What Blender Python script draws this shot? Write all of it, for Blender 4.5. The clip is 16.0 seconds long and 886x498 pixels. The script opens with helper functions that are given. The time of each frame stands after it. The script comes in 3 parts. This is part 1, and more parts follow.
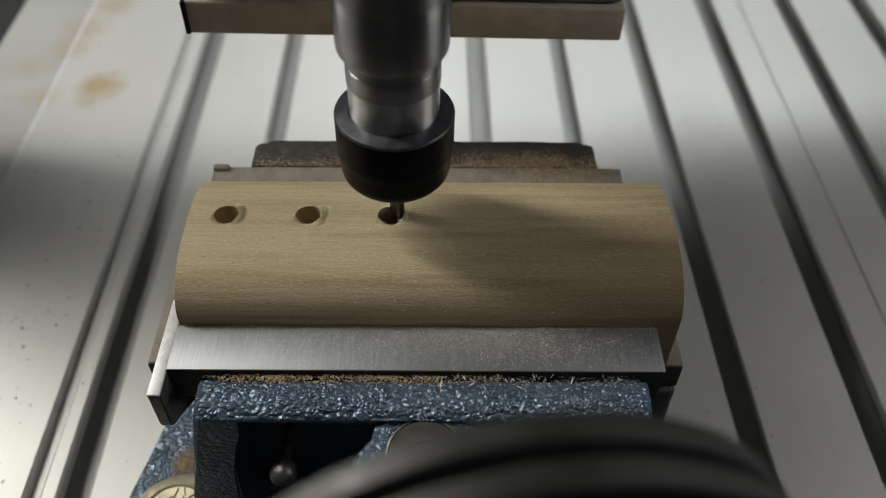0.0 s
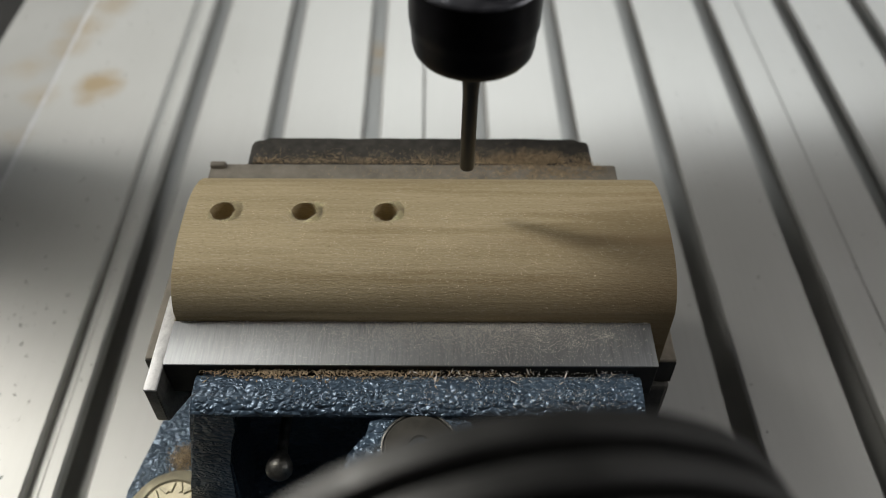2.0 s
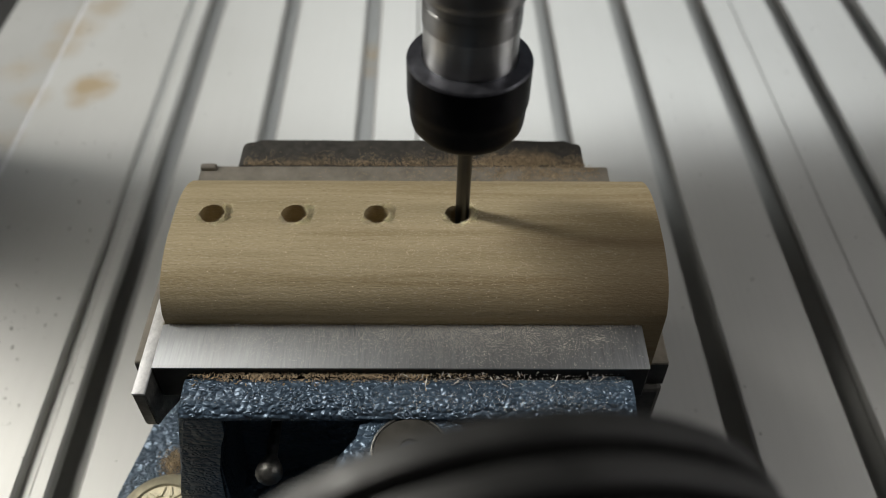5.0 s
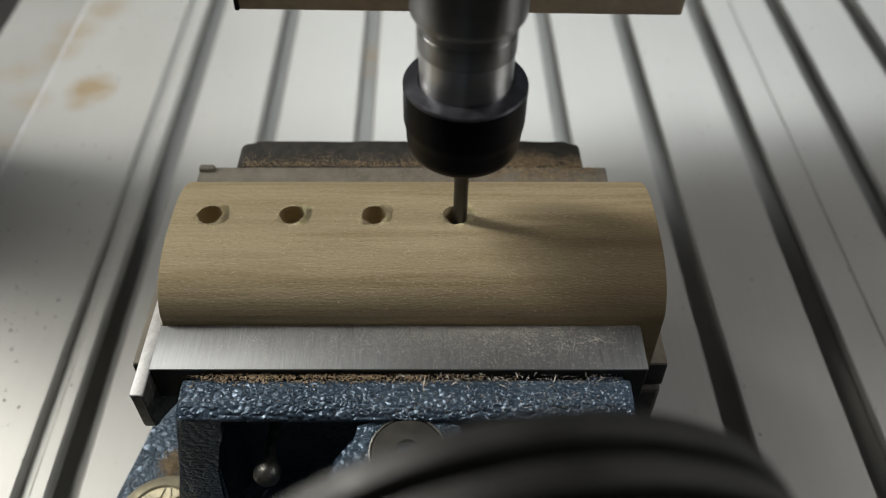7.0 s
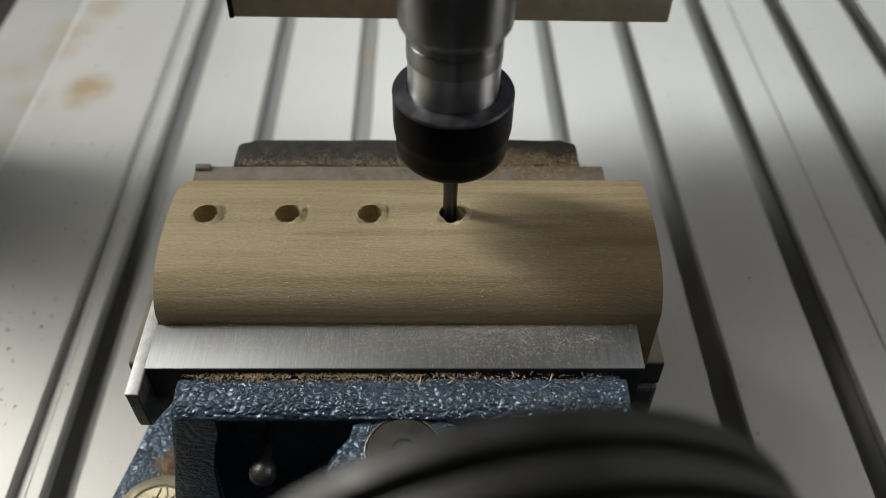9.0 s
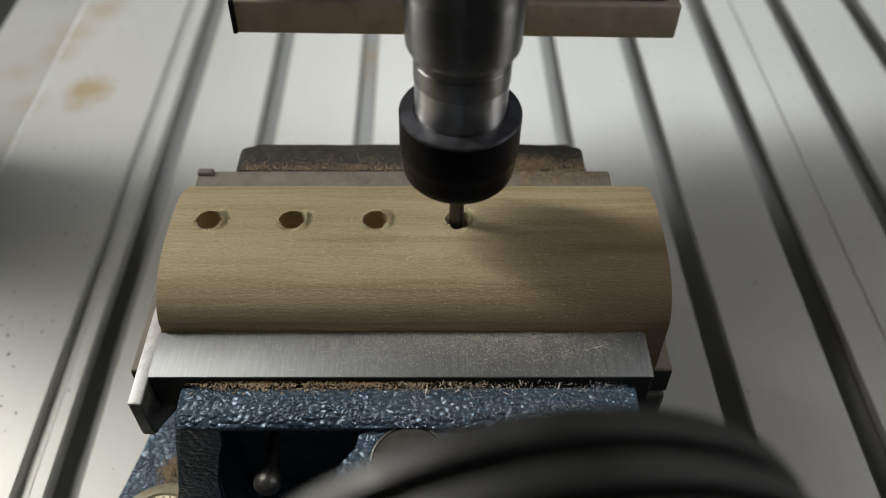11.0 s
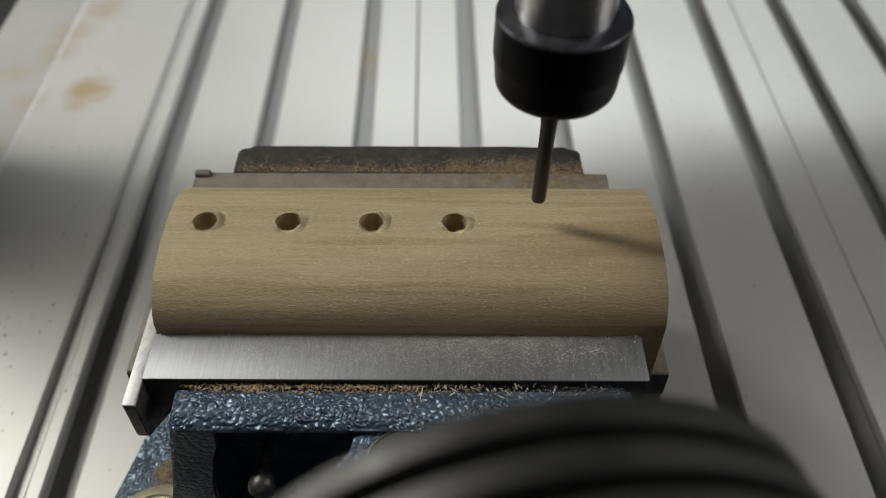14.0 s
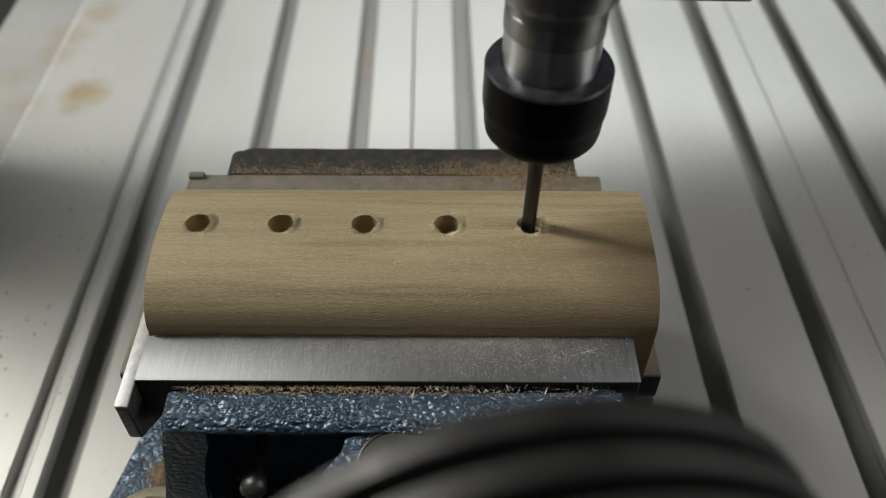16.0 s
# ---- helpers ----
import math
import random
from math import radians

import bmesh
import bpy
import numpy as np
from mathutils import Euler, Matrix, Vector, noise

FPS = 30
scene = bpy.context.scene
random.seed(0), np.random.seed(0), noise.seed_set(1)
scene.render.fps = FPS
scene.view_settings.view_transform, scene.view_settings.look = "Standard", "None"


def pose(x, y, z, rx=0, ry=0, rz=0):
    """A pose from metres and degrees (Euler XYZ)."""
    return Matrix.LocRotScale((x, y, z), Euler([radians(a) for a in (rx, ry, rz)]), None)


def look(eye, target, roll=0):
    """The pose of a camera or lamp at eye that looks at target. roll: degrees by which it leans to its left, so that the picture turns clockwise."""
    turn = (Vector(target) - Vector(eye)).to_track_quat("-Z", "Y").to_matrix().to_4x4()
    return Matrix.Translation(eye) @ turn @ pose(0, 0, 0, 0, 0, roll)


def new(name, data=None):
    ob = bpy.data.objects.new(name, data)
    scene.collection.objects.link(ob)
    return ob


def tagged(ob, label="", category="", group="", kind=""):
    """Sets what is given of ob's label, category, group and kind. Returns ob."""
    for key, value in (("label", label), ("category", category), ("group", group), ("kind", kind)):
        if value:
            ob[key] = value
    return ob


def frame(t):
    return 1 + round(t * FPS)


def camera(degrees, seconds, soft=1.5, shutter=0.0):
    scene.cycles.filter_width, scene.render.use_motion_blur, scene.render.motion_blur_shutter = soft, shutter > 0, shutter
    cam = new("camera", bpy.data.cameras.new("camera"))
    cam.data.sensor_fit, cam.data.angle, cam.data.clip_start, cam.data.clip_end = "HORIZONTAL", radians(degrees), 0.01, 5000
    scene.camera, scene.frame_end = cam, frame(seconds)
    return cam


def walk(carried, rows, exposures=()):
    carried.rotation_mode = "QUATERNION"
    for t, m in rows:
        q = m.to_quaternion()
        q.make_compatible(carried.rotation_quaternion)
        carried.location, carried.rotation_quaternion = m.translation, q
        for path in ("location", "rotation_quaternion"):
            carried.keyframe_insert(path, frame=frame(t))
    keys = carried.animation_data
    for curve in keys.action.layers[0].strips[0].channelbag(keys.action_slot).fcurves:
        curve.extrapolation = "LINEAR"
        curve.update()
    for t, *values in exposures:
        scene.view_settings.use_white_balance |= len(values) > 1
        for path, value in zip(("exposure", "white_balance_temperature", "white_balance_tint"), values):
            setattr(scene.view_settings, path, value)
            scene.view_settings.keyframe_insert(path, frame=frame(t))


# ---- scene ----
MM = 0.001
cam = camera(55.6, 16.0, soft=0.8, shutter=0.4)
cam.data.dof.use_dof = True
cam.data.dof.focus_distance = 0.150
cam.data.dof.aperture_fstop = 15.0

# seconds, x, y, z in mm from the seventh second's eye, yaw, pitch, roll in degrees
PATH = [
    (0.0, -2.96, 0.59, 0.33, 0.027, -0.183, 0.265),
    (0.5, -2.54, 0.97, 0.09, -0.097, -0.211, 0.360),
    (1.0, -2.11, -0.11, 0.37, 0.047, -0.264, 0.264),
    (1.5, -1.89, -1.02, 0.10, 0.092, -0.295, 0.199),
    (2.0, -1.89, -0.53, 0.63, 0.095, -0.220, 0.171),
    (2.5, -1.77, -0.45, 0.37, 0.022, -0.165, 0.188),
    (3.0, -1.72, -0.11, 0.37, -0.059, -0.173, 0.242),
    (3.5, -1.66, 0.08, 0.09, -0.050, -0.065, 0.174),
    (4.0, -1.48, 0.19, 0.05, -0.222, -0.110, 0.321),
    (6.5, 0.16, -0.24, 0.25, -0.033, -0.019, 0.068),
    (7.0, 0.00, 0.00, 0.00, 0.000, -0.000, -0.000),
    (7.5, 0.27, 0.15, -0.01, -0.083, -0.027, 0.101),
    (8.0, 0.28, -0.16, -0.15, -0.042, -0.011, 0.033),
    (8.5, 0.72, -0.45, -0.17, 0.025, 0.024, -0.055),
    (9.0, 0.65, 0.09, -0.35, -0.035, -0.018, 0.000),
    (11.5, -0.82, 2.50, -0.96, -0.249, -0.041, 0.155),
    (12.0, -0.82, 3.08, -1.36, -0.329, -0.074, 0.298),
    (12.5, -0.05, 3.73, -1.13, -0.309, -0.031, 0.361),
    (13.0, 0.47, 3.56, -0.90, -0.138, -0.004, 0.305),
    (13.5, 0.09, 3.08, -0.92, -0.099, -0.032, 0.276),
    (14.0, 0.32, 2.60, -0.72, 0.025, 0.010, 0.225),
    (14.5, 0.15, 2.30, -1.00, 0.015, 0.037, 0.250),
    (15.0, 0.19, 2.30, -1.30, -0.058, 0.151, 0.327),
    (15.5, 1.11, 2.29, -1.02, -0.009, 0.165, 0.260),
    (16.0, 1.64, 2.10, -0.70, -0.012, 0.268, 0.245),
]
EYE, DOWN = 177.0, 47.2


def eye_pose(x, y, z, yaw, pitch, roll):
    m = pose(x * MM, y * MM, (EYE + z) * MM, 90 - DOWN + pitch, 0, yaw)
    return m @ pose(0, 0, 0, 0, 0, roll)


walk(cam, [(t, eye_pose(*r)) for t, *r in PATH])

# ---------------------------------------------------------------- light
world = bpy.data.worlds.new("world")
scene.world = world
world.use_nodes = True
world.node_tree.nodes["Background"].inputs[0].default_value = (0.75, 0.85, 1.0, 1)
world.node_tree.nodes["Background"].inputs[1].default_value = 0.10


def area_lamp(name, eye, target, size, watts, colour, size_y=None):
    data = bpy.data.lights.new(name, "AREA")
    data.shape, data.size, data.size_y = "RECTANGLE", size, size_y or size
    data.energy, data.color = watts, colour
    ob = new(name, data)
    ob.matrix_world = look(eye, target)
    return ob


area_lamp("desk_lamp", (-0.33, 0.215, 0.36), (0, 0.12, 0.05), 0.06, 1.68, (0.985, 0.955, 0.875), 0.29)
area_lamp("bench_light", (0.19, 0.85, 0.62), (0.11, 0.28, 0.0), 0.82, 3.95, (0.95, 0.985, 0.98), 0.05)
# unseen fill light added from one side to brighten the table
area_lamp("fill_light", (0.37, 0.09, 0.27), (0.14, 0.12, 0.0), 0.16, 0.48, (1.0, 0.97, 0.93))


# ---------------------------------------------------------------- materials
def material(name):
    m = bpy.data.materials.new(name)
    m.use_nodes = True
    t = m.node_tree
    return m, t, t.nodes["Principled BSDF"]


def node(t, kind, **sets):
    n = t.nodes.new(kind)
    for k, v in sets.items():
        if k in n.inputs:
            n.inputs[k].default_value = v
    return n


def coords(t, scale=(1, 1, 1), kind="Object"):
    c = t.nodes.new("ShaderNodeTexCoord")
    mp = t.nodes.new("ShaderNodeMapping")
    mp.inputs["Scale"].default_value = scale
    t.links.new(c.outputs[kind], mp.inputs["Vector"])
    return mp.outputs["Vector"]


def noise_tex(t, vec, scale, detail=4.0, rough=0.6):
    n = node(t, "ShaderNodeTexNoise", Scale=scale, Detail=detail, Roughness=rough)
    t.links.new(vec, n.inputs["Vector"])
    return n.outputs["Fac"]


def ramp(t, fac, *stops):
    r = t.nodes.new("ShaderNodeValToRGB")
    e = r.color_ramp.elements
    while len(e) < len(stops):
        e.new(0.5)
    for el, (p, c) in zip(e, stops):
        el.position = p
        el.color = (*c, 1) if len(c) == 3 else c
    t.links.new(fac, r.inputs["Fac"])
    return r.outputs["Color"]


def grey(v):
    return (v, v, v)


def mix(t, fac, a, b, how="MIX"):
    m = t.nodes.new("ShaderNodeMix")
    m.data_type, m.blend_type = "RGBA", how
    for socket, v in ((m.inputs[0], fac), (m.inputs[6], a), (m.inputs[7], b)):
        if isinstance(v, (int, float)):
            socket.default_value = v
        elif isinstance(v, tuple):
            socket.default_value = (*v, 1)
        else:
            t.links.new(v, socket)
    return m.outputs[2]


def bump(t, p, height, strength, distance):
    b = node(t, "ShaderNodeBump", Strength=strength, Distance=distance)
    t.links.new(height, b.inputs["Height"])
    t.links.new(b.outputs["Normal"], p.inputs["Normal"])


def aluminium(name, base=0.62):
    m, t, p = material(name)
    v = coords(t)
    big = noise_tex(t, v, 14, 5)
    draw = noise_tex(t, coords(t, (900, 12, 900)), 1.0, 3)
    spots = noise_tex(t, v, 260, 3, 0.7)
    c = ramp(t, big, (0.3, (base * 0.90, base * 0.90, base * 0.87)), (0.7, (base, base, base * 0.98)))
    c = mix(t, ramp(t, draw, (0.3, grey(0.0)), (0.8, grey(0.22))), c, (base * 0.8, base * 0.8, base * 0.78))
    c = mix(t, ramp(t, spots, (0.70, grey(0)), (0.78, grey(0.55))), c, (0.22, 0.20, 0.17))
    # dried brown coolant stains
    st = noise_tex(t, coords(t), 130, 5, 0.7)
    pos = coords(t)
    blobs = None
    for x, y, r, k0 in ((-0.1216, 0.077, 0.0115, 1.6), (-0.120, 0.082, 0.008, 1.0), (-0.123, 0.070, 0.008, 0.9), (-0.139, 0.102, 0.013, 0.85), (-0.137, 0.115, 0.016, 0.8), (-0.131, 0.130, 0.016, 0.8), (-0.1405, 0.072, 0.012, 0.7), (-0.141, 0.050, 0.010, 0.6), (-0.150, 0.090, 0.018, 0.5), (-0.0255, 0.108, 0.010, 0.95), (-0.0255, 0.096, 0.008, 0.7)):
        d = t.nodes.new("ShaderNodeVectorMath")
        d.operation = "DISTANCE"
        t.links.new(pos, d.inputs[0])
        d.inputs[1].default_value = (x, y, -0.007 if x > -0.1 else 0)
        k = node(t, "ShaderNodeMapRange")
        k.inputs["From Min"].default_value, k.inputs["From Max"].default_value = 0.0, max(r, 0.001)
        k.inputs["To Min"].default_value, k.inputs["To Max"].default_value = k0, 0.0
        t.links.new(d.outputs["Value"], k.inputs["Value"])
        if blobs is None:
            blobs = k.outputs["Result"]
        else:
            a = t.nodes.new("ShaderNodeMath")
            a.operation = "MAXIMUM"
            t.links.new(blobs, a.inputs[0])
            t.links.new(k.outputs["Result"], a.inputs[1])
            blobs = a.outputs[0]
    a = t.nodes.new("ShaderNodeMath")
    a.operation = "MULTIPLY"
    t.links.new(blobs, a.inputs[0])
    t.links.new(st, a.inputs[1])
    c = mix(t, ramp(t, a.outputs[0], (0.10, grey(0)), (0.55, grey(0.85))), c, (0.43, 0.32, 0.18))
    t.links.new(c, p.inputs["Base Color"])
    p.inputs["Metallic"].default_value = 0.35
    t.links.new(ramp(t, big, (0.3, grey(0.42)), (0.7, grey(0.55))), p.inputs["Roughness"])
    bump(t, p, draw, 0.15, 0.0002)
    return m


def wood_material():
    m, t, p = material("poplar_wood")
    bands = noise_tex(t, coords(t, (7, 110, 110)), 1.6, 4, 0.55)
    grain = noise_tex(t, coords(t, (45, 1500, 1500)), 1.0, 5, 0.65)
    pores = noise_tex(t, coords(t, (1100, 3600, 3600)), 1.0, 3, 0.65)
    c = ramp(t, bands, (0.34, (0.50, 0.41, 0.255)), (0.50, (0.565, 0.468, 0.30)), (0.60, (0.43, 0.34, 0.20)), (0.66, (0.52, 0.43, 0.27)))
    c = mix(t, ramp(t, grain, (0.42, grey(0)), (0.72, grey(0.36))), c, (0.34, 0.265, 0.155))
    c = mix(t, ramp(t, pores, (0.56, grey(0)), (0.70, grey(0.65))), c, (0.68, 0.60, 0.46))
    c = mix(t, ramp(t, pores, (0.30, grey(0.55)), (0.42, grey(0))), c, (0.27, 0.205, 0.12))
    # one brown heart streak that runs out towards the middle
    sep = t.nodes.new("ShaderNodeSeparateXYZ")
    t.links.new(coords(t), sep.inputs[0])
    wob = node(t, "ShaderNodeMapRange")
    for k, v in zip(("From Min", "From Max", "To Min", "To Max"), (0.3, 0.7, -0.0012, 0.0012)):
        wob.inputs[k].default_value = v
    t.links.new(noise_tex(t, coords(t, (25, 5, 5)), 1.0, 2), wob.inputs["Value"])
    off = t.nodes.new("ShaderNodeMath")
    off.operation = "ADD"
    t.links.new(sep.outputs["Y"], off.inputs[0])
    t.links.new(wob.outputs["Result"], off.inputs[1])
    far = node(t, "ShaderNodeMath")
    far.operation = "SUBTRACT"
    t.links.new(off.outputs[0], far.inputs[0])
    far.inputs[1].default_value = 0.1022
    near = node(t, "ShaderNodeMath")
    near.operation = "ABSOLUTE"
    t.links.new(far.outputs[0], near.inputs[0])
    m1 = node(t, "ShaderNodeMapRange")
    m1.interpolation_type = "SMOOTHSTEP"
    for k, v in zip(("From Min", "From Max", "To Min", "To Max"), (0.0, 0.0026, 1.0, 0.0)):
        m1.inputs[k].default_value = v
    t.links.new(near.outputs[0], m1.inputs["Value"])
    m2 = node(t, "ShaderNodeMapRange")
    m2.interpolation_type = "SMOOTHSTEP"
    for k, v in zip(("From Min", "From Max", "To Min", "To Max"), (-0.005, 0.034, 0.0, 0.75)):
        m2.inputs[k].default_value = v
    t.links.new(sep.outputs["X"], m2.inputs["Value"])
    mul = t.nodes.new("ShaderNodeMath")
    mul.operation = "MULTIPLY"
    t.links.new(m1.outputs["Result"], mul.inputs[0])
    t.links.new(m2.outputs["Result"], mul.inputs[1])
    c = mix(t, mul.outputs[0], c, (0.30, 0.22, 0.125))
    # browner heartwood towards one end and the lower face, also darkening for shade there
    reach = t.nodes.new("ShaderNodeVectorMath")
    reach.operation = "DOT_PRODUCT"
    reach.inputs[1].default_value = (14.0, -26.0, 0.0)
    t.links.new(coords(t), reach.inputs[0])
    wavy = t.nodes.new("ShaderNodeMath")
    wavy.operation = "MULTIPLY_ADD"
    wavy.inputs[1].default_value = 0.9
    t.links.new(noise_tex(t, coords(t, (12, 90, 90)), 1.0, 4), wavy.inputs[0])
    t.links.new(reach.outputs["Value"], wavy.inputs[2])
    heart_shade = node(t, "ShaderNodeMapRange")
    heart_shade.interpolation_type = "SMOOTHSTEP"
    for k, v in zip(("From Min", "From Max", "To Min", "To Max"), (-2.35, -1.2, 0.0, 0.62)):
        heart_shade.inputs[k].default_value = v
    t.links.new(wavy.outputs[0], heart_shade.inputs["Value"])
    c = mix(t, heart_shade.outputs["Result"], c, (0.27, 0.185, 0.10))
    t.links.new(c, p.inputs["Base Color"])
    p.inputs["Roughness"].default_value = 0.75
    p.inputs["Specular IOR Level"].default_value = 0.25
    a = t.nodes.new("ShaderNodeMath")
    a.operation = "MULTIPLY_ADD"
    a.inputs[1].default_value = 0.35
    fine = noise_tex(t, coords(t, (0.30, 1, 1)), 3000, 3, 0.6)
    t.links.new(grain, a.inputs[0])
    t.links.new(fine, a.inputs[2])
    bump(t, p, a.outputs[0], 0.55, 0.0002)
    return m


def steel(name, base=0.42, rough=0.34, across=(700, 20, 700), metal=1.0, spread=0.3, patches=0.5, vary=0.22, cool=1.0, relief=0.05, turned=False):
    m, t, p = material(name)
    brush = noise_tex(t, coords(t, across), 1.0, 4, 0.7)
    big = noise_tex(t, coords(t), 60, 4)
    c = ramp(t, brush, (0.3, (base * (1 - spread), base * (1 - spread) * cool ** 0.5, base * (1.02 - spread) * cool)), (0.7, (base * 1.1, base * 1.1 * cool ** 0.5, base * 1.1 * cool)))
    c = mix(t, ramp(t, big, (0.45, grey(0)), (0.8, grey(patches))), c, (base * 0.55, base * 0.52, base * 0.50))
    t.links.new(c, p.inputs["Base Color"])
    p.inputs["Metallic"].default_value = metal
    t.links.new(ramp(t, brush, (0.3, grey(rough * (1 - vary))), (0.7, grey(rough * (1 + vary)))), p.inputs["Roughness"])
    bump(t, p, brush, relief, 0.0001)
    if turned:
        # lathe marks run round the axis, so highlights are drawn out along it
        round_axis = t.nodes.new("ShaderNodeTangent")
        round_axis.direction_type, round_axis.axis = "RADIAL", "Z"
        t.links.new(round_axis.outputs["Tangent"], p.inputs["Tangent"])
        p.inputs["Anisotropic"].default_value = 0.95
        p.inputs["Anisotropic Rotation"].default_value = 0.25
    return m


def hammered_paint():
    m, t, p = material("blue_hammered_paint")
    v = coords(t, (0.78, 1, 1))
    warp = node(t, "ShaderNodeTexNoise", Scale=500.0, Detail=2.0)
    t.links.new(v, warp.inputs["Vector"])
    vec = t.nodes.new("ShaderNodeVectorMath")
    vec.operation = "MULTIPLY_ADD"
    vec.inputs[1].default_value = (0.0011, 0.0011, 0.0011)
    t.links.new(warp.outputs["Color"], vec.inputs[0])
    t.links.new(v, vec.inputs[2])
    vo = t.nodes.new("ShaderNodeTexVoronoi")
    vo.feature = "SMOOTH_F1"
    vo.inputs["Scale"].default_value = 1120
    vo.inputs["Smoothness"].default_value = 0.55
    t.links.new(vec.outputs[0], vo.inputs["Vector"])
    big = noise_tex(t, v, 90, 4)
    domes = ramp(t, vo.outputs["Distance"], (0.0, grey(1.0)), (1.0, grey(0.0)))
    craters = ramp(t, vo.outputs["Distance"], (0.0, grey(0.45)), (0.16, grey(0.55)), (0.36, grey(1.0)), (0.50, grey(0.75)), (1.0, grey(0.0)))
    relief = mix(t, ramp(t, noise_tex(t, v, 160, 2), (0.42, grey(0.0)), (0.56, grey(1.0))), domes, craters)
    c = ramp(t, big, (0.35, (0.068, 0.112, 0.172)), (0.65, (0.125, 0.190, 0.272)))
    dust = noise_tex(t, v, 420, 5, 0.8)
    c = mix(t, ramp(t, dust, (0.60, grey(0)), (0.72, grey(0.30))), c, (0.22, 0.20, 0.17))
    t.links.new(c, p.inputs["Base Color"])
    p.inputs["Roughness"].default_value = 0.36
    p.inputs["Metallic"].default_value = 0.4
    p.inputs["Specular IOR Level"].default_value = 1.0
    p.inputs["Coat Weight"].default_value = 1.0
    p.inputs["Coat Roughness"].default_value = 0.20
    bump(t, p, relief, 1.0, 0.0007)
    return m


def plain(name, colour, rough, metal=0.0, grain=400, depth=0.0001, spread=0.25, strength=0.3):
    m, t, p = material(name)
    n = noise_tex(t, coords(t), grain, 4)
    lo = tuple(c * (1 - spread) for c in colour)
    hi = tuple(min(1, c * (1 + spread)) for c in colour)
    t.links.new(ramp(t, n, (0.3, lo), (0.7, hi)), p.inputs["Base Color"])
    t.links.new(ramp(t, n, (0.3, grey(rough * 0.85)), (0.7, grey(min(1, rough * 1.15)))), p.inputs["Roughness"])
    p.inputs["Metallic"].default_value = metal
    bump(t, p, n, strength, depth)
    return m


ALU = aluminium("extruded_aluminium")
OLD = aluminium("worn_aluminium", 0.50)
# darker aluminium inside the slots puts their shade into the colour
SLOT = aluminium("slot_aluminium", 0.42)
DULL = aluminium("shaded_slot_aluminium", 0.16)
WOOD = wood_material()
FUZZ = plain("wood_fuzz", (0.86, 0.725, 0.51), 0.9, spread=0.3)
GRAINS = plain("wood_grains", (0.70, 0.60, 0.435), 0.9, spread=0.3)
BROWN = plain("brown_saw_dust", (0.42, 0.325, 0.215), 0.95, spread=0.45, grain=900)
DUST = plain("saw_dust", (0.64, 0.61, 0.56), 0.9, spread=0.35)
JAW = steel("ground_steel", 0.34, 0.56, (2600, 110, 2600), 0.9, 0.30, 0.25, 0.10, 1.06, 0.16)
# grimy paint made darker than the vise's blue to hold its shade
GRIMY_SHADED = plain("grimy_shaded_paint", (0.060, 0.056, 0.050), 0.7, 0.0, 500, 0.0004, 0.5)
DUSTY = plain("dusty_steel", (0.27, 0.245, 0.21), 0.7, 0.15, 260, 0.0002, 0.25)
BAR = plain("dusty_milled_steel", (0.46, 0.40, 0.32), 0.6, 0.15, 220, 0.0002, 0.2)
# dark steel with shade in its colour, for faces turned from the lamps
SHADED_STEEL = plain("shaded_dark_steel", (0.045, 0.043, 0.04), 0.5, 0.4, 300, 0.0002, 0.4)
STOP = steel("bright_steel", 0.70, 0.50, (700, 500, 500), 0.35, 0.3)
CHROME = steel("polished_steel", 0.74, 0.30, (3, 3, 500), 1.0, 0.06, 0.15, 0.05, 1.0, 0.01, True)
COLLAR = steel("turned_steel", 0.34, 0.32, (3, 3, 400), 1.0, 0.08, 0.35, 0.06, 1.0, 0.01, True)
CARBIDE = steel("carbide", 0.09, 0.33, (500, 500, 30))
BLUE = hammered_paint()
BLACKED = plain("black_oxide", (0.007, 0.007, 0.009), 0.34, 0.0, 500)
BLACKED.node_tree.nodes["Principled BSDF"].inputs["Specular IOR Level"].default_value = 0.09
# lighter oxide for the nut's bevel, so its sheen is in the colour
RIM_SHEEN = plain("sheen_black_oxide", (0.11, 0.112, 0.13), 0.34, 0.7, 500)
RUBBER = plain("black_rubber", (0.017, 0.017, 0.017), 0.50, 0.0, 300, 0.0003)
RUBBER.node_tree.nodes["Principled BSDF"].inputs["Specular IOR Level"].default_value = 0.8
BRASSY = plain("zinc_yellow", (0.55, 0.50, 0.36), 0.45, 0.55, 300)
SCREW = plain("dull_screw_steel", (0.10, 0.095, 0.085), 0.5, 0.8, 400)
WORNSTEEL = plain("worn_screw_steel", (0.24, 0.235, 0.22), 0.45, 0.8, 700, 0.0003, 0.4, 0.6)
GREYED = plain("grey_machine_paint", (0.055, 0.055, 0.058), 0.5, 0.2, 60)
WALL = plain("grey_wall_paint", (0.05, 0.05, 0.053), 0.85, grain=5)
BENCH = plain("bench_board", (0.028, 0.027, 0.026), 0.7, grain=30)


# ---------------------------------------------------------------- mesh helpers (millimetres in, metres out)
def part(name, bm, mat, parent=None, label="", smooth=False):
    me = bpy.data.meshes.new(name)
    bmesh.ops.recalc_face_normals(bm, faces=bm.faces)
    bm.to_mesh(me)
    bm.free()
    me.materials.append(mat)
    if smooth:
        me.shade_smooth()
        me.set_sharp_from_angle(angle=radians(32))
    ob = new(name, me)
    if parent:
        ob.parent = parent
    if label:
        ob["label"] = label
    return ob


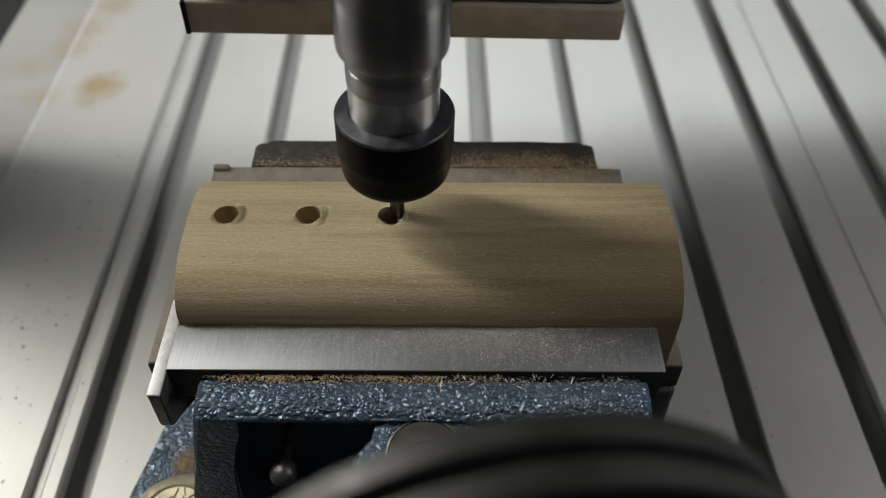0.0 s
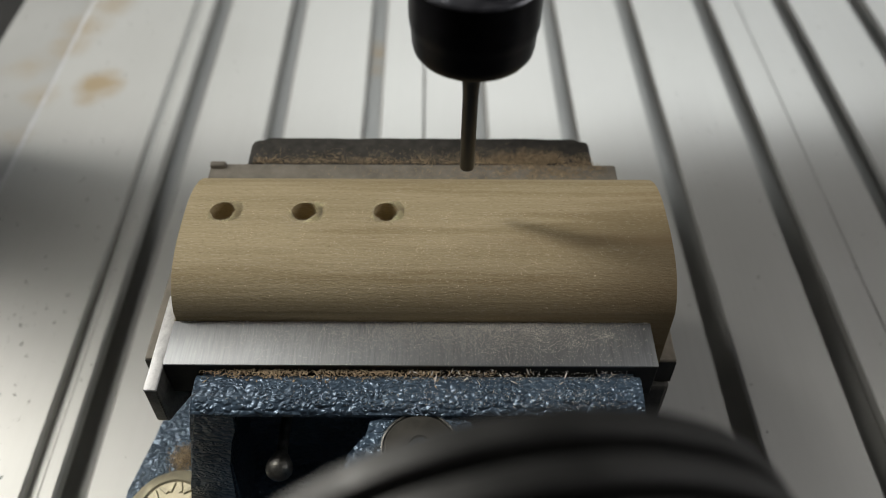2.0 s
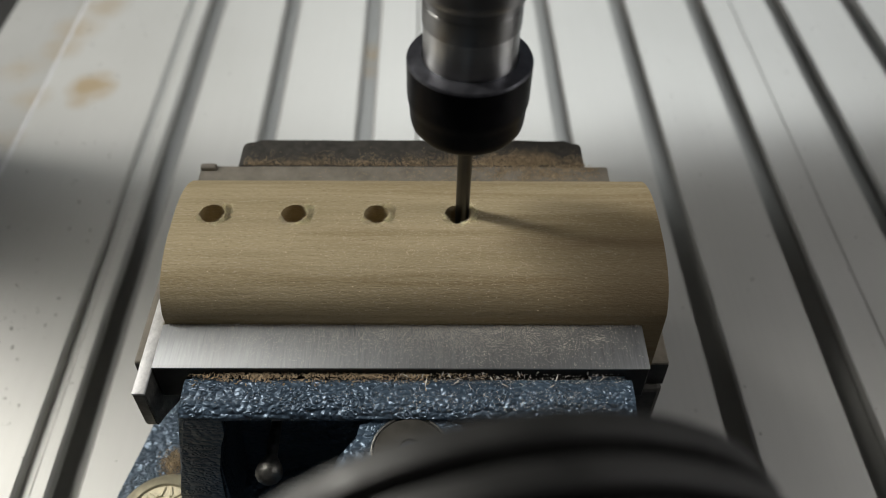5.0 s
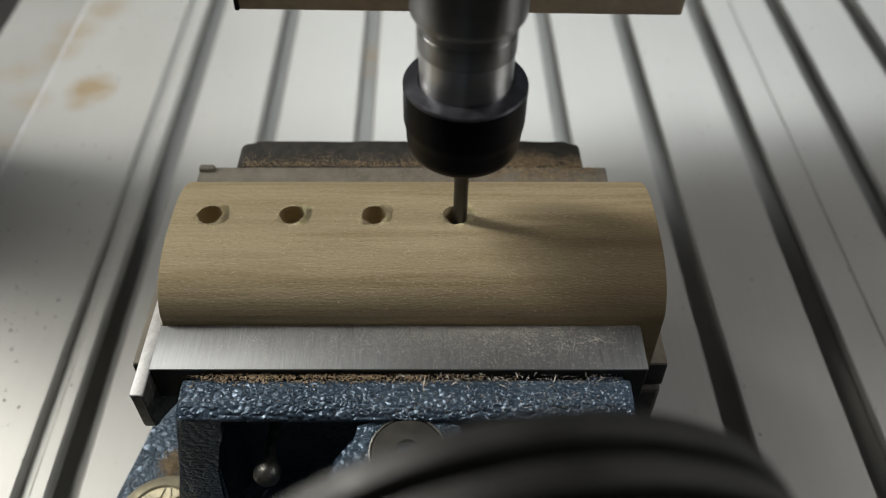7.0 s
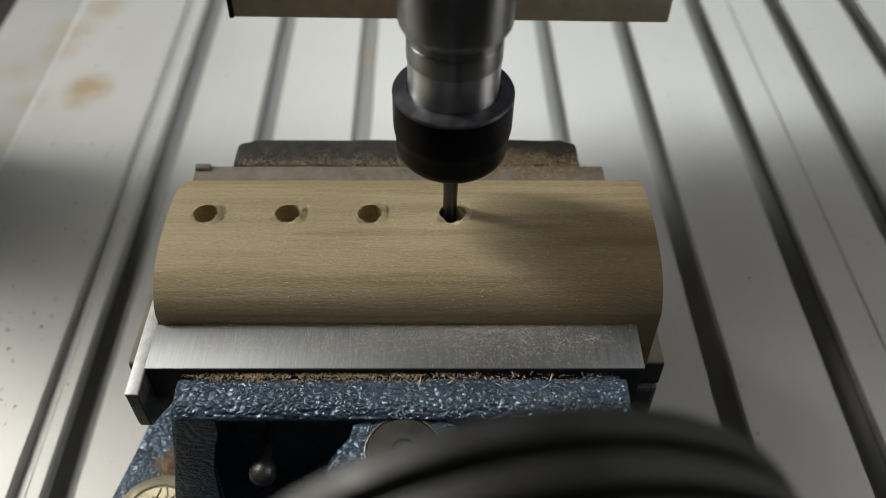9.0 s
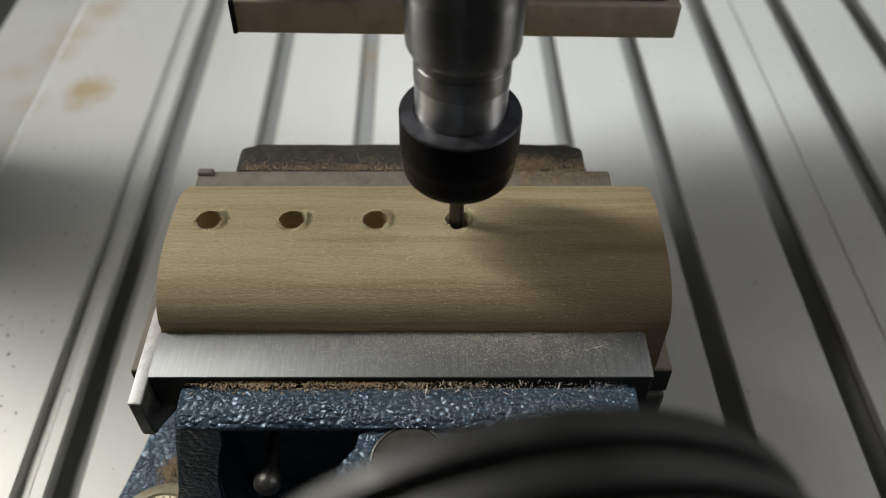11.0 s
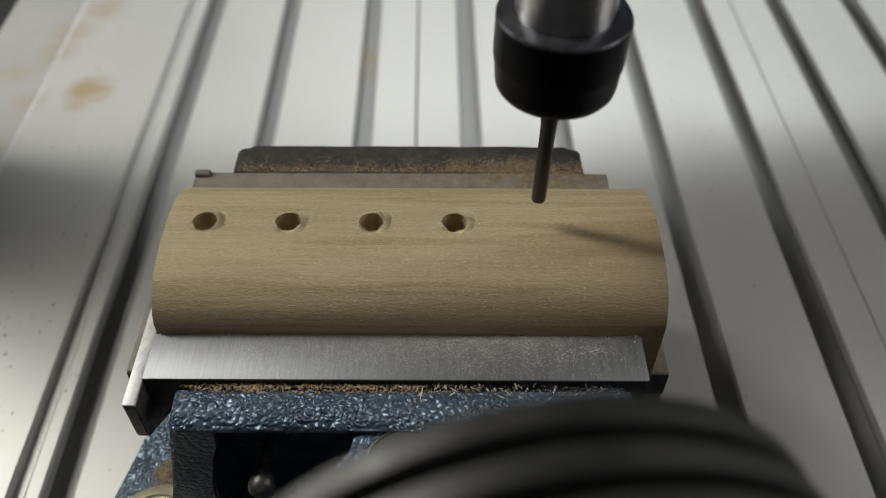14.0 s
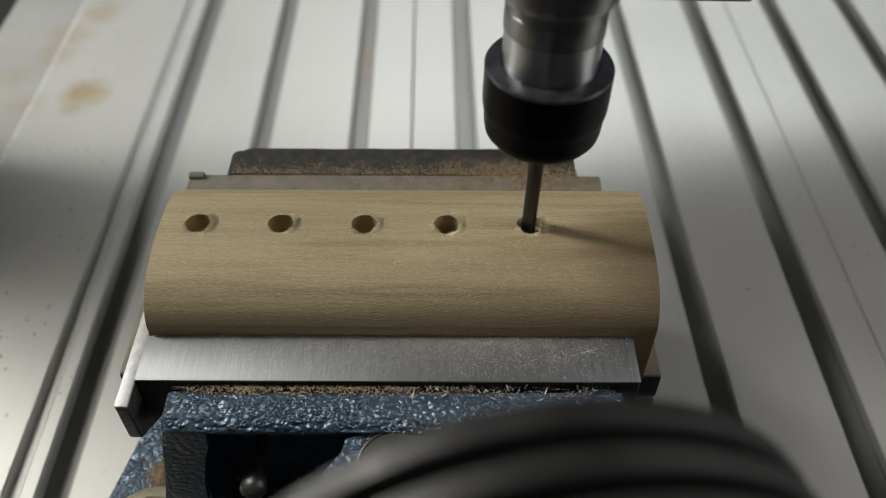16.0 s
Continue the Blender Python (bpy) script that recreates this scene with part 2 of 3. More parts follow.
def box(bm, x0, x1, y0, y1, z0, z1, r=0.0, seg=2):
    vs = [bm.verts.new((x * MM, y * MM, z * MM)) for x in (x0, x1) for y in (y0, y1) for z in (z0, z1)]
    idx = ((0, 1, 3, 2), (4, 6, 7, 5), (0, 4, 5, 1), (2, 3, 7, 6), (0, 2, 6, 4), (1, 5, 7, 3))
    fs = [bm.faces.new([vs[i] for i in f]) for f in idx]
    if r:
        es = list({e for f in fs for e in f.edges})
        bmesh.ops.bevel(bm, geom=es, offset=r * MM, segments=seg, affect="EDGES", profile=0.5)
    return bm


def lathe(bm, profile, cx=0.0, cy=0.0, cz=0.0, seg=64, m=None):
    """Revolves (radius, height) pairs about the vertical through cx, cy; m turns it first."""
    rings = []
    for r, h in profile:
        ring = []
        for i in range(seg):
            a = 2 * math.pi * i / seg
            v = Vector((r * math.cos(a), r * math.sin(a), h))
            if m:
                v = m @ v
            ring.append(bm.verts.new(((v.x + cx) * MM, (v.y + cy) * MM, (v.z + cz) * MM)))
        rings.append(ring)
    for a, b in zip(rings, rings[1:]):
        for i in range(seg):
            bm.faces.new((a[i], a[(i + 1) % seg], b[(i + 1) % seg], b[i]))
    bm.faces.new(rings[0][::-1])
    bm.faces.new(rings[-1])
    return bm


def prism(bm, outline, axis, lo, hi):
    """Extrudes a closed outline of (a, b) pairs along axis: x takes (y, z), y takes (x, z), z takes (x, y)."""
    def at(a, b, c):
        p = {"x": (c, a, b), "y": (a, c, b), "z": (a, b, c)}[axis]
        return bm.verts.new([q * MM for q in p])
    lo_v = [at(a, b, lo) for a, b in outline]
    hi_v = [at(a, b, hi) for a, b in outline]
    n = len(outline)
    for i in range(n):
        bm.faces.new((lo_v[i], lo_v[(i + 1) % n], hi_v[(i + 1) % n], hi_v[i]))
    bm.faces.new(lo_v[::-1])
    bm.faces.new(hi_v)
    return bm


def empty(name, x=0.0, y=0.0, z=0.0):
    ob = new(name)
    ob.empty_display_size = 0.01
    ob.matrix_world = pose(x * MM, y * MM, z * MM)
    return ob


# ---------------------------------------------------------------- the room and the bench
def room():
    """Unseen dark panels added to close the place; the lowest is the bench board."""
    for name, d, mat in (
        ("floor", (-560, 560, -360, 960, -60, -24), BENCH), ("ceiling", (-560, 560, -360, 960, 880, 900), WALL),
        ("wall_north", (-560, 560, 960, 980, -60, 900), WALL), ("wall_south", (-560, 560, -380, -360, -60, 900), WALL),
        ("wall_west", (-580, -560, -380, 980, -60, 900), WALL), ("wall_east", (560, 580, -380, 980, -60, 900), WALL)):
        tagged(part(name, box(bmesh.new(), *d), mat), "plain dark panel added to close the unseen surroundings", "housing", kind="structure")


def gantry():
    """Unseen cross beam behind the head and side block, added to shade the table."""
    beam = tagged(empty("shade_beam", 0, 365, 184), "unseen dark cross beam added to shade the machine table", "gantry", kind="structure")
    part("beam", box(bmesh.new(), -300, 300, -35, 35, 0, 220, 3), GREYED, beam)
    for x in (-300, 270):
        part("upright", box(bmesh.new(), x, x + 30, -35, 35, -208, 0, 2), GREYED, beam)
    block = tagged(empty("shade_block", -200, 180, -24), "unseen grey block added to shade the machine table", "bearing block", kind="structure")
    part("block", box(bmesh.new(), -20, 20, -8, 31, 0, 215, 3), GREYED, block)


SLOTS = [(-96.5, 3.2), (-87.2, 6.8), (-57.2, 5.6), (-25.4, 5.4), (10.0, 6.0), (40.0, 5.8), (69.9, 6.7), (100.6, 7.3), (132.0, 7.0), (162.0, 7.2), (192.0, 7.2)]
SEAMS = [(-138.2, 0.01), (-8.0, 0.3), (114.4, 0.16)]


def bed():
    thing = tagged(empty("machine_bed"), "silver extruded aluminium machine table with lengthwise T-slots, stained", "machine table", kind="structure")
    thing.matrix_world = pose(0, 164 * MM, 0, 0, 0, 0.75)
    y0, y1 = -106, 560
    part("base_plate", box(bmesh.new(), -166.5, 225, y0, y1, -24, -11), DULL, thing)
    cuts = sorted([(x - w / 2, x + w / 2, True) for x, w in SLOTS] + [(x - g, x + g, False) for x, g in SEAMS])
    left, cl = -166.6, 0.7
    for a, b, slot in cuts + [(225.0, 225.0, True)]:
        # a strip between two grooves: bevelled lips over an undercut; the outermost profile lies a little lower
        bm = bmesh.new()
        lip = 1.9 if left > 30 else 3.2
        low = -0.8 if left < -139.5 else 0.0
        c = (0.12 if a > 30 else 0.7) if slot else 0.12
        u0 = 2.5 if left > -166 else 0
        u1 = 2.5 if slot and b < 225 else 0
        prism(bm, [(left, low - cl), (left + cl, low), (a - c, low), (a, low - c), (a, -lip), (a - u1, -lip - 0.4), (a - u1, -11), (left + u0, -11), (left + u0, -lip - 0.4), (left, -lip)], "y", y0, y1)
        part("table_strip", bm, OLD if low else ALU, thing)
        left, cl = b, ((0.12 if b > 30 else 0.7) if slot else 0.7 if b < -130 else 0.12)
    # raised lip in brighter steel, standing in for the highlight along the seam
    part("edge_highlight", prism(bmesh.new(), [(-138.9, -0.9), (-138.75, 0.2), (-138.45, 0.45), (-138.1, 0.45), (-137.7, 0.2), (-137.45, -0.1)], "y", y0, y1), STOP, thing)
    part("groove_floor", prism(bmesh.new(), [(-98.1, -2.6), (-94.9, -2.6), (-94.9, -4.2), (-98.1, -4.2)], "y", y0, y1), ALU, thing)
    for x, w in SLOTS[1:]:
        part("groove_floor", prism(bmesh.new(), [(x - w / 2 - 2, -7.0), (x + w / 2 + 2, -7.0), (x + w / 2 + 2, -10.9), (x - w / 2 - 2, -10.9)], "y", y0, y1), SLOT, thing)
    return thing


# ---------------------------------------------------------------- the vise
def vise():
    thing = tagged(empty("machine_vise", -7, 105, 0), "small blue hammered-paint machine vise with ground steel jaws", "vise")
    inv = thing.matrix_world.inverted()

    def vp(name, bm, mat, label="", smooth=False, parent=None):
        ob = part(name, bm, mat, parent or thing, label, smooth)
        if not parent:
            ob.matrix_parent_inverse = inv
        return ob

    # base casting with its slanted flange
    bm = bmesh.new()
    prism(bm, [(-70, 58), (-68.5, 82), (-64, 108), (-56, 128), (-50, 160), (36, 160), (41, 128), (46, 108), (49, 82), (50, 58)], "z", 0, 12)
    bmesh.ops.bevel(bm, geom=[e for e in bm.edges], offset=1.2 * MM, segments=2, affect="EDGES")
    vp("base_flange", bm, BLUE, smooth=True)
    vp("slide_bed", box(bmesh.new(), -53, 43, 92, 138, 12, 37, 1.0), GRIMY_SHADED)
    bm = box(bmesh.new(), -59.6, 43.2, 93.3, 124, 37, 44, 0.4)
    plate = vp("slide_plate", bm, DUSTY, "dull grey steel slide plate")
    # thin dark skin paints the shade on the plate's front face
    vp("front_shade", box(bmesh.new(), -59.5, 43.1, 93.2, 93.34, 37.1, 43.5), SHADED_STEEL, "dark skin standing in for shade", False, plate)
    # front (moving) jaw casting: rounded frame, pocket and screw boss
    bm = bmesh.new()
    prism(bm, [(91.0, 12), (91.0, 49.8), (80.9, 49.8), (80.9, 56.6), (79.8, 57.2), (76.2, 57.0), (74.6, 56.4), (73.9, 55.6), (74.0, 54.7), (78.0, 53.2), (89.0, 50.5), (89.0, 12)], "x", -44.2, 31.8)
    front = vp("moving_jaw", bm, BLUE, smooth=True)
    for flip in (1, -1):
        bm = bmesh.new()
        prism(bm, [((q + 6.2) * flip - 6.2, z) for q, z in ((-44.4, 56.2), (-36.0, 56.2), (-36.2, 54.6), (-38.6, 50.8), (-40.0, 46.5), (-40.7, 38), (-42, 12), (-54, 12), (-49.6, 30))], "y", 73.9, 90.9)
        bmesh.ops.bevel(bm, geom=[e for e in bm.edges], offset=1.1 * MM, segments=3, affect="EDGES")
        vp("side_rib", bm, BLUE, smooth=True, parent=front)
    # boss: a rounded ledge in front that carries the screw
    bm = bmesh.new()
    prism(bm, [(-11.6, 75.2), (-13.4, 72.6), (-15.6, 70.4), (-17.6, 67.5), (-18.6, 63), (-18, 56), (-14, 50), (-5.7, 47.5), (3, 50), (7, 56), (7.4, 63), (6.2, 67.5), (4.2, 70.4), (2, 72.6), (0.2, 75.2)], "z", 13, 54.6)
    bmesh.ops.bevel(bm, geom=[e for e in bm.edges if abs(e.verts[0].co.z - e.verts[1].co.z) < 1e-6], offset=1.0 * MM, segments=3, affect="EDGES")
    vp("screw_boss", bm, BLUE, smooth=True, parent=front)
    bm = lathe(bmesh.new(), [(5.9, 0), (5.9, 2.3), (5.5, 2.7), (2.0, 2.7), (1.9, 0.7), (0.05, 0.6)], -5.7, 68.4, 52.7, 48)
    vp("screw_end", bm, SCREW, "round dull steel screw end with a socket", True, front)
    bm = lathe(bmesh.new(), [(6.05, 0), (6.05, 2.35), (6.2, 2.45), (6.4, 2.35), (6.4, 0)], -5.7, 68.4, 52.7, 48)
    vp("rim_washer", bm, WORNSTEEL, "thin worn rim round the screw end", True, front)
    bm = lathe(bmesh.new(), [(1.0, 0), (1.0, 15.6), (1.6, 16.6), (2.15, 17.6), (2.4, 18.6), (2.3, 19.4), (1.9, 20.1), (1.2, 20.6), (0.5, 20.8), (0.05, 20.85)], 0, 0, 0, 32)
    bmesh.ops.transform(bm, matrix=pose(-30.4 * MM, 89 * MM, 43.9 * MM, 90, 0, 0), verts=bm.verts)
    vp("pocket_screw", bm, WORNSTEEL, "round-ended steel screw in the dark pocket", True, front)
    # front steel jaw and rear steel jaw
    # plate body coloured dark for the shade below its ground face
    bm = box(bmesh.new(), -49.9, 34.9, 81.95, 91.2, 50, 58.2, 0.2)
    jaw = vp("jaw_plate", bm, SHADED_STEEL, "steel jaw plate coloured dark for its shade")
    bm = box(bmesh.new(), -49.95, 34.95, 81.9, 91.25, 58.1, 58.5, 0.12, 2)
    vp("ground_face", bm, JAW, "bright ground top face dusted with sawdust", True, jaw)
    bm = box(bmesh.new(), -51.8, 34.7, 126.9, 134.6, 38, 57.4, 0.4)
    rear = vp("jaw_plate", bm, DUSTY, "ground steel jaw plate dusted with sawdust")
    bm = box(bmesh.new(), -51.75, -48.4, 132.9, 134.5, 56, 58.4, 0.5, 3)
    vp("jaw_corner", bm, DUSTY, smooth=True, parent=rear)
    # cast top edge, uneven along its length
    crest = [(x, 57.1 + 0.30 * noise.noise((x * 0.11, 2.0, 0)) + 0.12 * noise.noise((x * 0.5, 5.0, 0))) for x in np.linspace(-42.6, 28.4, 36)]
    outline = [(-44.8, 12), (-44.8, 54.6), (-44.5, 55.8), (-43.8, 56.7), *crest, (29.5, 56.7), (30.1, 55.8), (30.4, 54.6), (30.4, 12)]
    bm = prism(bmesh.new(), [(float(a), float(b)) for a, b in outline], "y", 134.4, 143.4)
    bmesh.ops.bevel(bm, geom=[e for e in bm.edges if abs(e.verts[0].co.y - e.verts[1].co.y) < 1e-6 and min(v.co.z for v in e.verts) > 0.05], offset=0.9 * MM, segments=3, affect="EDGES")
    vp("fixed_jaw", bm, GRIMY_SHADED, "grimy cast jaw coloured darker for shade, sawdust along its top", True)
    # thin stop plate on the side
    bm = bmesh.new()
    prism(bm, [(77, 57.9), (97.5, 57.9), (97.5, 38), (90, 38), (80, 46.5), (77.6, 47.4), (77, 48.6)], "x", -52.2, -50.0)
    bmesh.ops.bevel(bm, geom=[e for e in bm.edges], offset=0.25 * MM, segments=2, affect="EDGES")
    stop = vp("stop_plate", bm, WORNSTEEL, "thin steel stop plate with a brightened upper edge", True)
    # paler strip puts the light on the plate's upper edge into its colour
    bm = box(bmesh.new(), -52.25, -49.98, 76.95, 97.5, 57.5, 58.05, 0.2, 3)
    vp("lit_edge", bm, STOP, "upper edge brightened as lit", True, stop)
    # hold-down bolt
    bm = lathe(bmesh.new(), [(10.4, 0), (10.4, 1.0), (10.2, 1.6), (9.2, 3.2), (7.6, 4.2), (6.6, 4.5), (6.2, 4.1), (0.05, 4.0)], -57, 75.6, 12, 48)
    bolt = vp("hold_down_bolt", bm, BRASSY, "worn yellow zinc bolt head", True)
    for k in range(6):
        turn = 40 + 20 * k
        bm = box(bmesh.new(), -0.35, 0.35, -1.1, 1.1, 0, 0.5, 0.1)
        at = pose(-57 * MM, 75.6 * MM, 15.9 * MM, 0, 0, turn - 90) @ pose(0, 5.0 * MM, 0, 0, 0, 25 * (-1) ** k)
        bmesh.ops.transform(bm, matrix=at, verts=bm.verts)
        vp("head_mark", bm, BRASSY, parent=bolt)
    return thing


# ---------------------------------------------------------------- the wooden bar with its row of holes
YC, ZT = 109.1, 68.4
XL, XR = -49.6, 38.9
HOLES = [-42.6, -27.6, -12.6, 2.4, 17.4]
RH = 2.45


def wood_top(y):
    # a flattened arc: half width 18.4, rise 15
    n = 3.1 if y < YC else 2.15
    q = min(1.0, abs(y - YC) / 18.4) ** n
    return ZT - 15.0 * (1 - (1 - q) ** (1 / n))


def dowel():
    """Round-topped bar: an arc over flat flanks; the row of square cells along the crown carries the holes."""
    bm = bmesh.new()
    half = 17.7
    cell = 3.6
    def V(x, y, z):
        return bm.verts.new((x * MM, y * MM, z * MM))
    xs = [XL]
    for h in HOLES:
        xs += [h - cell, h + cell]
    xs += [XR]
    ys = [YC + half * math.sin(math.pi / 2 * k / 16) for k in range(-16, 17)]
    ys = [y for y in ys if abs(y - YC) > cell + 0.3] + [YC - cell, YC + cell]
    ys.sort()
    # long faces beside the crown
    grid = {}
    def g(x, y):
        k = (round(x, 3), round(y, 3))
        if k not in grid:
            grid[k] = V(x, y, wood_top(y))
        return grid[k]
    for a, b in zip(xs, xs[1:]):
        for c, d in zip(ys, ys[1:]):
            if abs(c - (YC - cell)) < 1e-6:
                continue
            bm.faces.new((g(a, c), g(b, c), g(b, d), g(a, d)))
    # crown between the holes, as strips that bend with the arc
    n = 12
    crown = [YC - cell + 2 * cell * i / n for i in range(n + 1)]
    for i in range(0, len(xs), 2):
        a, b = xs[i], xs[i + 1]
        for c, d in zip(crown, crown[1:]):
            bm.faces.new((g(a, c), g(b, c), g(b, d), g(a, d)))
    # cells with holes
    seg = 48
    for h in HOLES:
        sq, ring, low = [], [], []
        for i in range(seg):
            a = 2 * math.pi * i / seg
            cx, cy = math.cos(a), math.sin(a)
            s = cell / max(abs(cx), abs(cy))
            sq.append((h + cx * s, YC + cy * s))
            w = 1 + (0.03 if h in HOLES[:3] else 0.0) * noise.noise((math.cos(a) * 2, math.sin(a) * 2, h))
            ring.append(V(h + cx * RH * w, YC + cy * RH * w, wood_top(YC + cy * RH * w)))
            low.append(V(h + cx * RH, YC + cy * RH, 50.0))
        sv = [g(*p) for p in sq]
        for i in range(seg):
            j = (i + 1) % seg
            if sv[i] is not sv[j]:
                bm.faces.new((sv[i], sv[j], ring[j], ring[i]))
            bm.faces.new((ring[i], ring[j], low[j], low[i]))
        bm.faces.new(low)
    # flanks, bottom and ends
    zb = 44.2
    y0, y1 = ys[0], ys[-1]
    lo = {(x, y): V(x, y, zb) for x in xs for y in (y0, y1)}
    for a, b in zip(xs, xs[1:]):
        bm.faces.new((lo[a, y0], lo[b, y0], g(b, y0), g(a, y0)))
        bm.faces.new((g(a, y1), g(b, y1), lo[b, y1], lo[a, y1]))
        bm.faces.new((lo[a, y1], lo[b, y1], lo[b, y0], lo[a, y0]))
    for x in (XL, XR):
        row = sorted([v for k, v in grid.items() if abs(k[0] - x) < 1e-6], key=lambda v: v.co.y)
        bm.faces.new([lo[x, y0], *row, lo[x, y1]])
    bmesh.ops.remove_doubles(bm, verts=bm.verts, dist=1e-7)
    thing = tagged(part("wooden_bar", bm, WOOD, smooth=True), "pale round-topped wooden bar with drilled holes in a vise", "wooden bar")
    return thing


def hole_plug(x, parent):
    """The wood that is still in a hole; the cutter takes it down."""
    bm = bmesh.new()
    seg = 48
    rings = []
    for r in (RH - 0.01, RH * 0.7, RH * 0.35):
        rings.append([bm.verts.new(((x + r * math.cos(2 * math.pi * i / seg)) * MM, (YC + r * math.sin(2 * math.pi * i / seg)) * MM, wood_top(YC + r * math.sin(2 * math.pi * i / seg)) * MM)) for i in range(seg)])
    for a, b in zip(rings, rings[1:]):
        for i in range(seg):
            bm.faces.new((a[i], a[(i + 1) % seg], b[(i + 1) % seg], b[i]))
    bm.faces.new(rings[-1])
    low = [bm.verts.new((v.co.x, v.co.y, v.co.z - 2.5 * MM)) for v in rings[0]]
    for i in range(seg):
        bm.faces.new((rings[0][i], rings[0][(i + 1) % seg], low[(i + 1) % seg], low[i]))
    bm.faces.new(low[::-1])
    return part("hole_core", bm, WOOD, parent, smooth=True)


def fuzz(x, parent, seed, n=1150):
    """Fine torn fibres round a hole's rim: a fluffy tuft on the side where the cutter leaves, wisps elsewhere."""
    rnd = random.Random(seed)
    tufts = [(rnd.uniform(0.3, 0.65), 0.26, 0.72, 0.46), (rnd.uniform(-0.55, -0.25), 0.22, 0.62, 0.38), (rnd.uniform(3.5, 4.0), 0.30, 0.36, 0.18), (rnd.uniform(5.0, 5.4), 0.25, 0.35, 0.08)]
    bm = bmesh.new()
    for i in range(n):
        pick = rnd.random()
        mid, width, spread, tall = tufts[0] if pick < 0.45 else tufts[1] if pick < 0.70 else tufts[2] if pick < 0.84 else tufts[3] if pick < 0.92 else (rnd.uniform(0, 6.28), 0.1, 0.12, 0.08)
        a = rnd.gauss(mid, width)
        r = RH - 0.12 + abs(rnd.gauss(0.0, spread))
        px, py = x + r * math.cos(a), YC + r * math.sin(a)
        l, w = rnd.uniform(0.18, 0.5), rnd.uniform(0.025, 0.06)
        d = rnd.uniform(0, 6.28) if rnd.random() < 0.5 else a + rnd.gauss(0, 0.8)
        up = rnd.uniform(0.1, 1.0) * tall * math.exp(-((r - RH) / 0.7) ** 2)
        p0 = Vector((px, py, wood_top(py) - 0.04 + up * rnd.random()))
        p1 = p0 + Vector((math.cos(d) * l * 0.6, math.sin(d) * l * 0.6, up * 0.6))
        p2 = p1 + Vector((math.cos(d + 0.9) * l * 0.5, math.sin(d + 0.9) * l * 0.5, up * rnd.uniform(-0.6, 0.3)))
        side = Vector((-math.sin(d), math.cos(d), 0.4)) * w
        q = [bm.verts.new((p + s * side + Vector((0, 0, h))) * MM) for p in (p0, p1, p2) for s, h in ((-1, 0), (1, 0), (0, w))]
        for k in (0, 3):
            for e in range(3):
                f = (e + 1) % 3
                bm.faces.new((q[k + e], q[k + f], q[k + 3 + f], q[k + 3 + e]))
    return part("fibre_ring", bm, FUZZ, parent, "pale torn wood fibres")


def crumbs(name, spots, mat, label, category="sawdust"):
    """Small flakes and grains lying at (x, y, z, size, long)."""
    rnd = random.Random(len(spots))
    verts, faces = [], []
    for x, y, z, s, long in spots:
        a, tilt = rnd.uniform(0, math.pi), rnd.uniform(-0.3, 0.3)
        u = Vector((math.cos(a), math.sin(a), tilt)) * s * long
        v = Vector((-math.sin(a), math.cos(a), rnd.uniform(-0.3, 0.3))) * s * rnd.uniform(0.5, 1.0)
        c = Vector((x, y, z))
        k = len(verts)
        h = Vector((0, 0, s * rnd.uniform(0.35, 0.9)))
        verts += [(c + p) * MM for p in (u, v, -u * 0.9, -v, h)]
        faces += [(k, k + 1, k + 4), (k + 1, k + 2, k + 4), (k + 2, k + 3, k + 4), (k + 3, k, k + 4), (k + 3, k + 2, k + 1, k)]
    me = bpy.data.meshes.new(name)
    me.from_pydata([tuple(v) for v in verts], [], faces)
    me.materials.append(mat)
    return tagged(new(name, me), label, category, kind="stuff")


